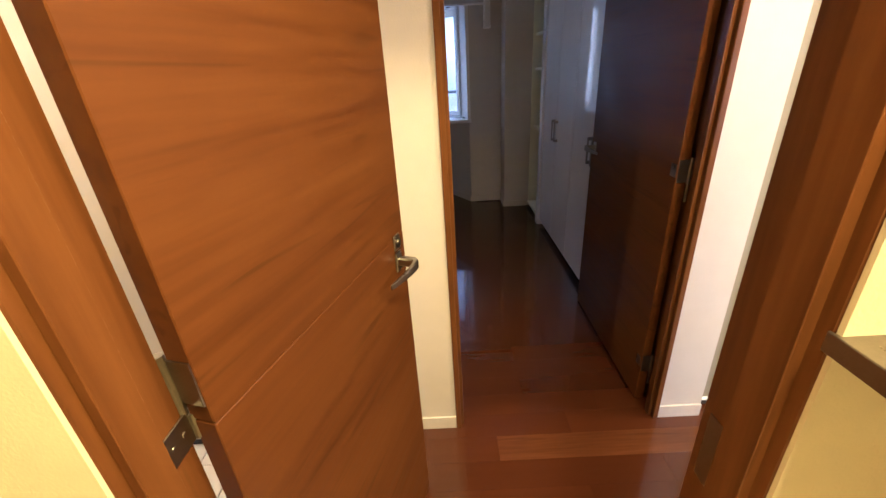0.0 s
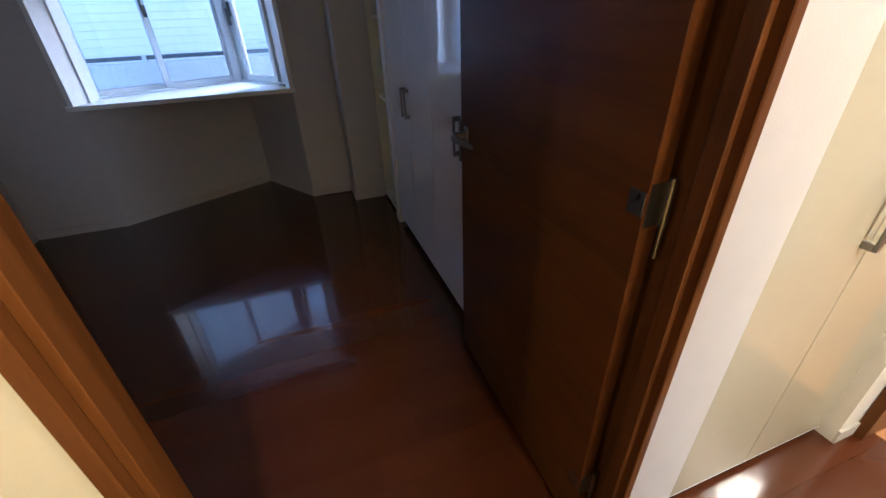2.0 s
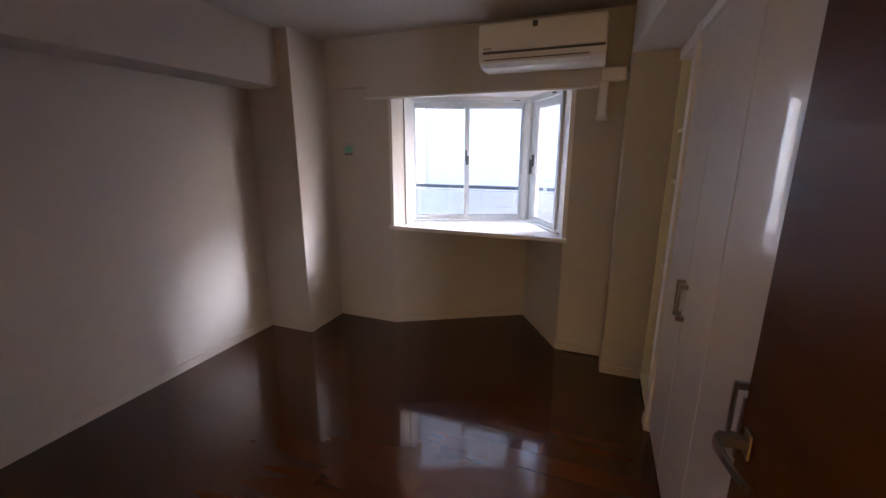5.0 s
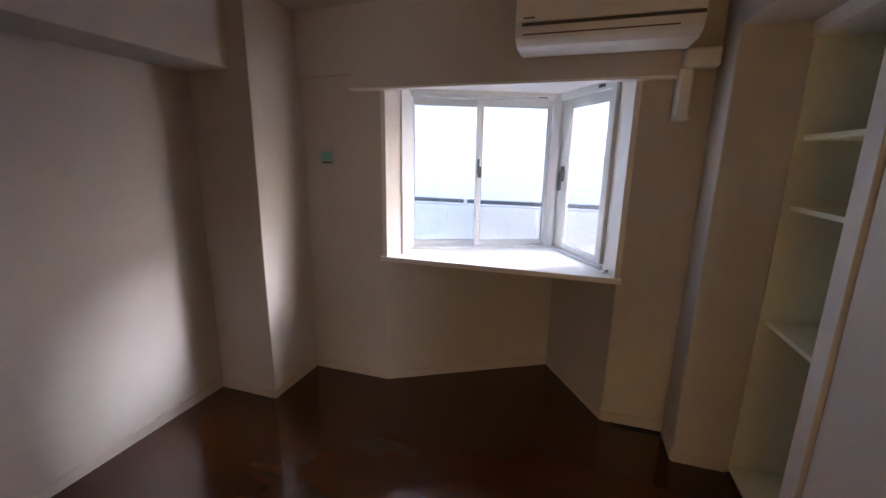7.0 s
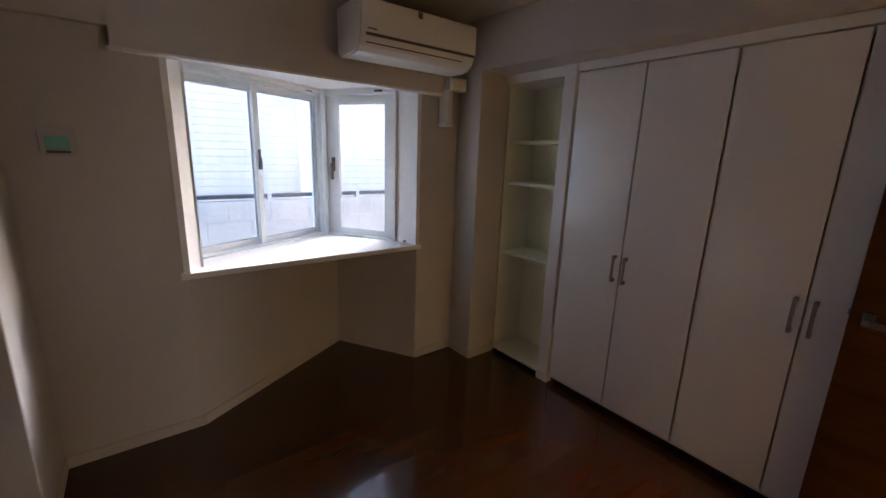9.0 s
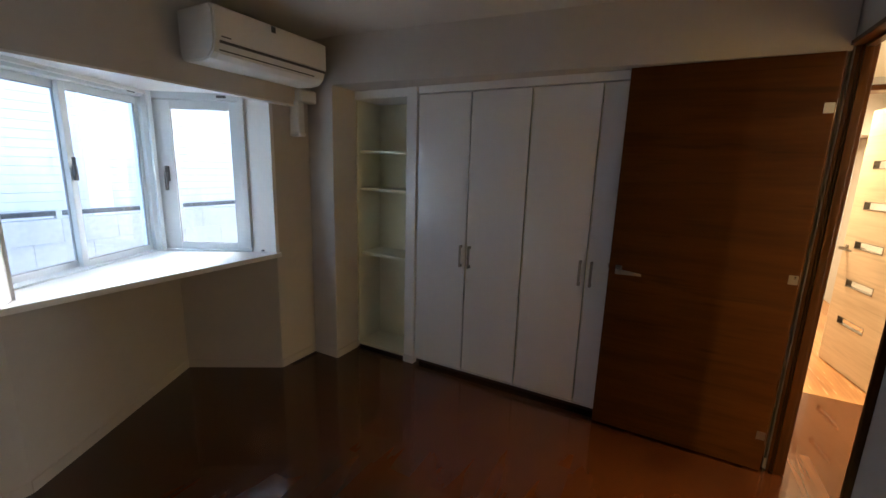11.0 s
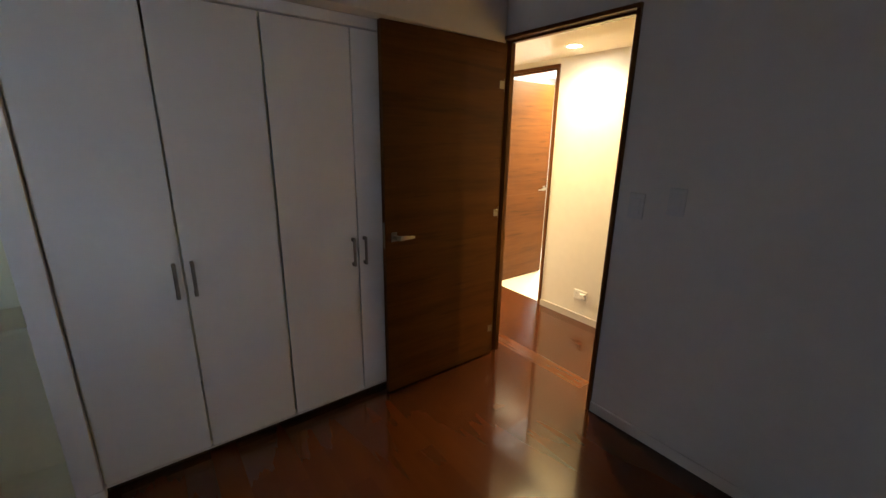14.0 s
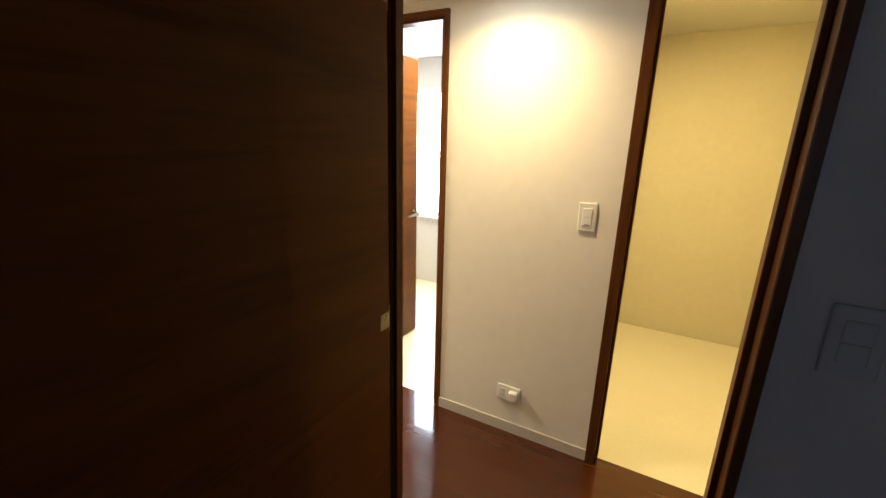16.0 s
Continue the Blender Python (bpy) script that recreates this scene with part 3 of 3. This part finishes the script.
# ---- air conditioner ----


def air_conditioner():
    ac = thing("air_conditioner", pose(0.219, 4.213, 1.947), "white wall-mounted air conditioner above the bay window", "air conditioner")
    w, dp, h = 0.369, 0.285, 0.262
    prof = [(0.0, 0.03), (-0.05, 0.012), (-dp + 0.10, 0.010), (-dp + 0.055, 0.018), (-dp + 0.018, 0.045), (-dp, 0.090), (-dp, h - 0.03), (-dp + 0.02, h), (0.0, h)]
    bm = bmesh.new()
    ends = []
    for x in (-w, w):
        ends.append([bm.verts.new((x, y, z)) for y, z in prof])
    k = len(prof)
    for i in range(k):
        j = (i + 1) % k
        bm.faces.new((ends[0][i], ends[0][j], ends[1][j], ends[1][i]))
    bm.faces.new(ends[0])
    bm.faces.new(ends[1][::-1])
    bmesh.ops.bevel(bm, geom=[e for e in bm.edges if abs(e.verts[0].co.x) > w - 0.001 and e.verts[0].co.x == e.verts[1].co.x], offset=0.008, segments=2, affect="EDGES")
    part("body", bm, M_PLASTIC, ac)
    part("front_panel", B(-w + 0.004, w - 0.004, -dp - 0.010, -dp + 0.004, 0.100, h - 0.012, bevel=0.005, seg=2), M_PLASTIC, ac)
    part("slot", B(-w + 0.030, w - 0.006, -dp - 0.003, -dp + 0.01, 0.086, 0.099), M_GREY, ac, "dark air slot")
    part("flap", B(-w + 0.034, w - 0.088, -0.0022, 0.0022, -0.021, 0.021, bevel=0.001), M_PLASTIC, ac, m=pose(0, -dp + 0.0360, 0.0310, 53.9))
    part("flap_gap", B(-w + 0.035, w - 0.088, -0.0022, 0.004, -0.0030, 0.0030), M_GREY, ac, "thin dark slit above the flap", m=pose(0, -dp + 0.0135, 0.0565, 21.8))
    part("emblem", B(-0.042, -0.013, -dp - 0.0125, -dp - 0.009, 0.215, 0.247, bevel=0.002), M_GREY, ac, "small dark square emblem")
    part("maker_mark", B(-w + 0.035, -w + 0.085, -dp - 0.0115, -dp - 0.009, 0.112, 0.118), M_GREY, ac, "tiny grey mark")
    return ac


air_conditioner()
duct = thing("pipe_cover", pose(0.635, 4.213, 1.66), "white plastic air conditioner pipe cover on the wall", "pipe cover")
part("elbow", B(-0.060, 0.080, -0.075, 0.0, 0.215, 0.300, bevel=0.014, seg=3), M_PLASTIC, duct)
part("trunk", B(-0.072, -0.014, -0.055, 0.035, 0.01, 0.225, bevel=0.012, seg=3), M_PLASTIC, duct)
part("end_cap", B(-0.076, -0.010, -0.060, 0.036, -0.008, 0.018, bevel=0.01, seg=2), M_PLASTIC, duct)

clip = thing("sill_clip", pose(0.365, 4.335, SILL), "small white plastic clip on the window sill", "clip")
part("base", B(-0.028, 0.028, -0.012, 0.012, 0.0, 0.008, bevel=0.003, seg=2), M_PLASTIC, clip)
part("tab", B(-0.010, 0.010, -0.006, 0.006, 0.008, 0.018, bevel=0.002), M_GREY, clip)

# ---- thermostat and switches ----


M_GREYPLATE = material("pale_grey_and_shaded_plastic", (0.50, 0.495, 0.485), 0.4, vary=0.02, vary_scale=5)


def wall_plate(name, place, facing, w, h, label, category, rockers=0, screen=False, sockets=False, box_on=False, marked=True):
    """A plate on a wall; facing: degrees about z, 0 looks to -y."""
    ob = thing(name, pose(*place, 0, 0, facing), label, category)
    part("plate", B(-w / 2, w / 2, -0.009 if marked or screen else -0.0105, 0.0, -h / 2, h / 2, bevel=0.003, seg=2), M_PLASTIC if marked else M_GREYPLATE, ob)
    for i in range(rockers):
        hh = (h - 0.044) / rockers
        z0 = -h / 2 + 0.022 + i * hh
        part("rocker", B(-0.019, 0.019, -0.013, -0.008, z0 + 0.001, z0 + hh - 0.001, bevel=0.0015), M_PLASTIC if marked else M_GREYPLATE, ob)
    if rockers and marked:
        part("marking", B(-0.010, 0.010, -0.0136, -0.0125, -h / 2 + 0.026, -h / 2 + 0.030), M_GREY, ob, "small grey mark")
    if screen:
        part("screen", B(-w * 0.33, w * 0.33, -0.0105, -0.008, -h * 0.26, h * 0.20, bevel=0.001), M_SCREEN, ob, "green display")
        part("buttons", B(-w * 0.33, w * 0.33, -0.0105, -0.008, -h * 0.42, -h * 0.32, bevel=0.001), M_GREY, ob, "row of grey buttons")
    cx = -w * 0.24 if box_on else 0.0
    if sockets:
        part("socket_face", B(cx - 0.021, cx + 0.021, -0.0105, -0.008, -h / 2 + 0.016, h / 2 - 0.016, bevel=0.001), M_PLASTIC, ob)
        for z in (-0.012, 0.012):
            bm = bmesh.new()
            box(bm, cx - 0.0075, cx - 0.0055, -0.0112, -0.010, z - 0.005, z + 0.005)
            box(bm, cx + 0.0055, cx + 0.0075, -0.0112, -0.010, z - 0.005, z + 0.005)
            part("socket_slots", bm, M_GREY, ob)
    if box_on:
        part("adapter", B(0.008, 0.050, -0.036, -0.008, -0.022, 0.022, bevel=0.004, seg=2), M_PLASTIC, ob, "white plug-in adapter")
    return ob


# The thermostat's shade is put into its colour: grey plate instead of white.
wall_plate("thermostat", (-1.337, 4.2495, 1.473), 0, 0.112, 0.110, "white wall thermostat, plate greyed for shade, with a green display", "thermostat", screen=True, marked=False)
wall_plate("light_switch", (0.588, 0.3805, 1.172), 180, 0.072, 0.120, "white double rocker light switch on the hall wall", "light switch", rockers=2)
wall_plate("wall_outlet", (0.868, 0.3805, 0.226), 180, 0.122, 0.082, "white wall outlet with a plugged white adapter", "outlet", sockets=True, box_on=True)
wall_plate("bedroom_switch", (0.025, 1.3185, 1.175), 180, 0.072, 0.120, "pale grey rocker light switch on the bedroom wall", "light switch", rockers=2, marked=False)
wall_plate("bedroom_switch", (-0.150, 1.3185, 1.215), 180, 0.072, 0.120, "pale grey rocker light switch on the bedroom wall", "light switch", rockers=1, marked=False)

# ---- bedroom closet and shelves ----
CX = 0.970


def pull(parent, m):
    """A square bow handle; its plane is x = 0, it stands out towards -x."""
    bm = bmesh.new()
    for z in (-0.066, 0.066):
        box(bm, -0.024, 0.0, -0.007, 0.007, z - 0.009, z + 0.009, bevel=0.0015)
    box(bm, -0.030, -0.022, -0.007, 0.007, -0.075, 0.075, bevel=0.002)
    return part("handle", bm, M_STEEL, parent, "brushed steel bow handle", m=m)


def closet(name, place, facing, edges, z0, z1, depth, handle_z, label, mats, gaps=(0.002,) * 5, filler=0.0):
    """A closet with doors between the edges along its local x, front at y = 0, facing -y."""
    ob = thing(name, pose(*place, 0, 0, facing), label, "closet")
    w = edges[-1]
    bm = bmesh.new()
    box(bm, 0.0, 0.018, 0.024, depth, z0, z1)
    box(bm, w - 0.018, w, 0.024, depth, z0, z1)
    box(bm, 0.018, w - 0.018, depth - 0.01, depth, 0.0, z1)
    box(bm, 0.018, w - 0.018, 0.024, depth, z1 - 0.02, z1)
    box(bm, 0.018, w - 0.018, 0.024, depth, z0 - 0.004, z0 + 0.014)
    part("body", bm, M_SHELF, ob)
    part("rail", B(0.002, w - 0.002, 0.002, 0.040, z0 - 0.012, z0 - 0.004, bevel=0.001), M_WHITE, ob, "thin white bottom rail")
    part("plinth", B(0.018, w - 0.018, 0.045, 0.060, 0.0, z0 - 0.012), M_DARK, ob, "dark recessed plinth")
    if filler:
        part("filler", B(0.0, filler, 0.016, 0.023, z0 - 0.012, z1), M_FILLER, ob, "recessed grey filler strip")
    for i, (a, b) in enumerate(zip(edges, edges[1:])):
        d = part("door", B(a + gaps[i], b - gaps[i + 1], 0.0, 0.019, z0, z1 - 0.004, bevel=0.0015), mats, ob)
        hx = b - 0.032 if i % 2 == 0 else a + 0.032
        pull(d, pose(hx, 0.0, handle_z, 0, 0, 90))
    return ob


# facing -x: local x runs to -y
closet("bedroom_closet", (CX, 3.468, 0), -90, [0.0, 0.396, 0.786, 1.176, 1.600], 0.056, 1.950, 0.60, 0.888, "white gloss four-door built-in closet", M_LACQ, (0.008, 0.0036, 0.0050, 0.0036, 0.002))
part("closet_header", B(CX - 0.008, CX + 0.05, 1.865, 3.462, 1.952, 1.9985, bevel=0.001), M_WHITE)
tagged(bpy.data.objects["closet_header"], "thin white strip above the closet doors", "trim", kind="structure")

sh = thing("shelf_unit", pose(CX, 3.78, 0), "built-in cream open shelf unit with three shelves", "shelf")
bm = bmesh.new()
box(bm, 0.285, 0.30, -0.240, 0.236, 0.0, 1.998)
part("back_panel", bm, M_SHELF, sh)
part("side_panel", B(0.008, 0.285, 0.222, 0.236, 0.052, 1.998), M_SHELF, sh)
part("side_panel", B(0.034, 0.285, -0.240, -0.226, 0.052, 1.998), M_SHELF, sh)
part("bottom_board", B(0.0, 0.285, -0.226, 0.222, 0.030, 0.052, bevel=0.001), M_SHELF, sh)
part("plinth", B(0.03, 0.05, -0.240, 0.236, 0.0, 0.030), M_DARK, sh, "dark recessed plinth")
part("top_board", B(-0.004, 0.285, -0.226, 0.236, 1.940, 1.998, bevel=0.001), M_WHITE, sh)
part("post", B(-0.014, 0.034, -0.310, -0.228, 0.055, 1.998, bevel=0.002), M_WHITE, sh, "white front post")
part("post_foot", B(-0.020, 0.034, -0.314, -0.224, 0.0, 0.055, bevel=0.002), M_WHITE, sh, "white post foot")
for z in (1.570, 1.292, 0.790):
    part("shelf", B(0.030, 0.284, -0.225, 0.221, z - 0.010, z + 0.010, bevel=0.0015), M_SHELF, sh)

# ---- hall closet ----
closet("hall_closet", (1.130, 1.296, 0), 0, [0.0, 0.382, 0.742], 0.040, 2.008, 0.50, 0.905, "cream gloss two-door built-in hall closet", M_CREAM, (0.066, 0.002, 0.002), filler=0.070)

# ---- baseboards ----


def baseboard(x0, y0, x1, y1, nx, ny, h=0.058, t=0.008):
    """A skirting strip from one floor point to the other, standing out along (nx, ny)."""
    bm = prism(bmesh.new(), [(x0, y0), (x1, y1), (x1 + nx * t, y1 + ny * t), (x0 + nx * t, y0 + ny * t)], 0.0, h)
    structure("baseboard", bm, M_BASE, "low white skirting board along the wall", "baseboard")


baseboard(XL, YD - 0.008, XL, 3.815, 1, 0)
baseboard(XL, 3.815, -1.505, 3.815, 0, -1)
baseboard(-1.505, 3.815, -1.505, YN, 1, 0)
baseboard(-1.505, YN, -0.945, YN, 0, -1)
bd = Vector((0.063 + 0.945, 4.82 - 4.25)).normalized()
baseboard(-0.945, 4.25, 0.063, 4.82, bd.y, -bd.x)
bd = Vector((0.410 - 0.063, 4.25 - 4.82)).normalized()
baseboard(0.063, 4.82, 0.410, 4.25, bd.y, -bd.x)
baseboard(0.410, YN, 0.731, YN, 0, -1)
baseboard(0.731, YN, 0.731, 4.017, -1, 0)
baseboard(0.731, 4.017, 0.966, 4.017, 0, -1)
baseboard(XL, YD - 0.008, 0.122, YD - 0.008, 0, 1)
baseboard(0.953, YD - 0.008, 0.975, YD - 0.008, 0, 1)
baseboard(0.975, YD, 0.975, 1.862, -1, 0)
baseboard(-0.60, YC + 0.005, 0.122, YC + 0.005, 0, -1)
baseboard(0.953, YC + 0.005, 1.125, YC + 0.005, 0, -1)
baseboard(1.875, YC + 0.005, 1.974, YC + 0.005, 0, -1)
baseboard(0.467, HY, 1.272, HY, 0, 1)
baseboard(-0.60, HY, -0.243, HY, 0, 1)

# ---- hall downlight ----


def downlight(x, y, z, label):
    ob = thing("downlight", pose(x, y, z), label, "ceiling light", "recessed hall downlights")
    bm = bmesh.new()
    r = [(0.062, 0.0), (0.060, -0.006), (0.048, -0.006), (0.046, -0.001)]
    rings = [[bm.verts.new((q * math.cos(a), q * math.sin(a), h)) for a in [math.tau * i / 32 for i in range(32)]] for q, h in r]
    for u, v in zip(rings, rings[1:]):
        for i in range(30):
            bm.faces.new((u[i], u[(i + 1) % 32], v[(i + 1) % 32], v[i]))
    part("trim_ring", bm, M_PLASTIC, ob, smooth=True)
    bm = bmesh.new()
    bmesh.ops.create_circle(bm, cap_ends=True, segments=32, radius=0.047)
    part("lens", bm, M_LAMP, ob, "glowing warm lens", m=pose(0, 0, -0.002))


downlight(0.94, 0.68, HALLCEIL, "round white recessed ceiling downlight, lit warm")
downlight(-0.85, 0.74, HALLCEIL, "round white recessed ceiling downlight, lit warm")

# ---- toilet room fitting ----
ph = thing("paper_holder", pose(0.49, 0.290, 1.165), "steel paper holder with a flat shelf on the toilet room wall", "paper holder")
part("back_plate", B(-0.060, 0.060, -0.004, 0.0, -0.030, 0.006, bevel=0.001), M_STEEL, ph)
part("shelf", B(-0.066, 0.066, -0.110, -0.004, 0.002, 0.007, bevel=0.001), M_STEEL, ph, "flat steel shelf top")
part("edge_band", B(-0.069, -0.066, -0.112, -0.002, -0.010, 0.009, bevel=0.0008), M_STEEL, ph, "dark steel edge band")
part("edge_band", B(-0.069, 0.069, -0.115, -0.112, -0.010, 0.009, bevel=0.0008), M_STEEL, ph, "dark steel edge band")

# ---- washroom window ----
ww = thing("window_3", pose(2.375, -1.41, 0.72), "bright frosted washroom window in a white frame", "window", kind="structure")
M_FROST = material("frosted_daylight_glass", (0.9, 0.9, 0.88), 0.6, emit=(1.0, 0.97, 0.88), emit_strength=2.5)
bm = bmesh.new()
for a, b, c, d in ((-0.325, -0.28, 0, 1.23), (0.28, 0.325, 0, 1.23), (-0.28, 0.28, 0, 0.045), (-0.28, 0.28, 1.185, 1.23)):
    box(bm, a, b, -0.05, 0.012, c, d, bevel=0.002)
part("window_frame", bm, M_SASH, ww)
part("pane", B(-0.28, 0.28, -0.03, -0.024, 0.045, 1.185), M_FROST, ww, "frosted pane with daylight behind it")
part("window_sill", B(-0.34, 0.34, -0.0, 0.06, -0.02, 0.004, bevel=0.003), M_WHITE, ww)

# ---- outside ----
structure("ground", B(-60, 60, 4.6, 120, -0.5, -0.45), M_GROUND, "grey gravel ground outside", "ground")
gw = thing("garden_wall", pose(0, 6.4, -0.45), "grey concrete block boundary wall with a dark top rail", "wall")
for row in range(7):
    for i in range(-9, 12):
        x = i * 0.40 + (0.2 if row % 2 else 0.0)
        part("block", B(x + 0.001, x + 0.399, 0.0, 0.12, row * 0.2 + 0.0007, row * 0.2 + 0.1993), M_CONCRETE, gw)
for i in range(-4, 5):
    part("rail", B(i * 1.0 + 0.02, i * 1.0 + 0.98, 0.03, 0.09, 1.425, 1.465, bevel=0.004), M_RAIL, gw, "dark metal rail")
    part("rail_post", B(i * 1.0 - 0.02, i * 1.0 + 0.02, 0.03, 0.09, 1.40, 1.470), M_CONCRETE, gw)
nb = thing("neighbour_house", pose(0, 8.2, -0.45), "pale neighbouring house with horizontal siding", "house")
part("wall", B(-7, 9, 0.05, 6.0, 0, 3.0), M_SIDING, nb)
# Added upper mass and cap, out of view, only to cut off sky light.
part("upper_storey", B(-7, 4.6, 0.06, 6.0, 3.08, 6.2), M_SIDING, nb)
part("upper_roof", B(-7.3, 4.7, -0.1, 6.3, 6.2, 6.3, bevel=0.02), M_RAIL, nb)
bm = bmesh.new()
for i in range(30):
    z = i * 0.1
    vs = [bm.verts.new(p) for p in ((-7, 0.05, z), (9, 0.05, z), (9, 0.0445, z + 0.004), (-7, 0.0445, z + 0.004), (-7, 0.045, z + 0.098), (9, 0.045, z + 0.098))]
    bm.faces.new((vs[0], vs[1], vs[2], vs[3]))
    bm.faces.new((vs[3], vs[2], vs[5], vs[4]))
tagged(part("siding_boards", bm, M_SIDING, nb), kind="stuff")
for x in (-2.6, 0.9, 4.4):
    part("pilaster", B(x, x + 0.22, -0.03, 0.05, 0, 3.0, bevel=0.01), M_WHITE, nb, "white corner board")
part("roof", B(-7.3, 9.3, -0.12, 6.3, 3.0, 3.08, bevel=0.02), M_RAIL, nb)

# ---- wooden floor, board by board ----
structure("floor", B(-0.60, 2.04, 0.335, 1.28, -0.09, -0.0155), M_DARK, "dark reddish brown glossy plank floor", "floor")
slab = bpy.data.objects["floor"]
structure("subfloor", B(XL - 0.05, 1.60, 1.280, 4.86, -0.09, -0.0155), M_DARK, "dark underlay below the bedroom planks", "floor")
structure("entrance_floor", B(-1.31, -0.632, 0.33, 1.26, -0.09, -0.064), M_RUBBER, "white glazed tiles with dark joints at the entrance", "floor")
structure("entrance_edge", B(-0.632, -0.601, 0.375, 1.26, -0.09, 0.001, bevel=0.002), M_TRIM, "brown wooden step edge at the entrance", "trim")
ent = bpy.data.objects["entrance_floor"]
tile_mesh = mesh_of("tile", B(-0.073, 0.073, -0.073, 0.073, -0.006, 0.0, bevel=0.001), M_TILE)
for i in range(5):
    for j in range(7):
        t = new("tile", tile_mesh)
        t.parent = ent
        t.matrix_basis = pose(-0.72 - i * 0.15, 0.35 + j * 0.15, -0.058)
PITCH, LONG = 0.1112, 0.91
rnd = random.Random(5)
plank_meshes = {}


def plank(x0, x1, y0, y1, mat):
    key = (round(x1 - x0, 3), round(y1 - y0, 3), mat.name, y0 > 1.7)
    if key not in plank_meshes:
        hx, hy, g, c = (x1 - x0) / 2, (y1 - y0) / 2, 0.0002, 0.0001
        if y0 > 1.7:
            g, c = 0.0, 0.0
        bm = bmesh.new()
        lo = [bm.verts.new((sx * (hx - g), sy * (hy - g), -0.0001)) for sx, sy in ((-1, -1), (1, -1), (1, 1), (-1, 1))]
        lo2 = [bm.verts.new((v.co.x, v.co.y, -0.015)) for v in lo]
        hi = [bm.verts.new((sx * (hx - g - c), sy * (hy - g - c), 0.0)) for sx, sy in ((-1, -1), (1, -1), (1, 1), (-1, 1))]
        bm.faces.new(hi)
        for i in range(4):
            j = (i + 1) % 4
            bm.faces.new((lo[i], lo[j], hi[j], hi[i]))
            bm.faces.new((lo2[i], lo2[j], lo[j], lo[i]))
        plank_meshes[key] = mesh_of("plank", bm, mat)
    ob = new("plank", plank_meshes[key])
    ob.parent = slab
    ob.matrix_basis = pose((x0 + x1) / 2, (y0 + y1) / 2, 0)


row0 = 1.083
for r in range(-7, 34):
    y0, y1 = row0 + r * PITCH, row0 + (r + 1) * PITCH
    y0c, y1c = max(y0, 0.335), min(y1, 4.855)
    if y1c - y0c < 0.01:
        continue
    mid = (y0 + y1) / 2
    if mid < 1.27:
        xa, xb = -0.60, 2.04
    elif mid < 4.25:
        xa, xb = XL - 0.02, 1.02
    else:
        xa = -1.93 if mid < 4.26 else -0.99 + (y0 - 4.25) * 1.60
        xb = 0.44 - (y0 - 4.25) * 0.55
    x = 0.28 if r == 0 else (0.28 + rnd.choice((0.303, 0.607, 0.455, 0.15)))
    while x > xa:
        x -= LONG
    while x < xb:
        a, b = max(x, xa), min(x + LONG, xb)
        if b - a > 0.03:
            plank(a, b, y0c, y1c, M_PLANKL if (r == 0 and abs(a - 0.28) < 0.01) else M_PLANK)
        x += LONG
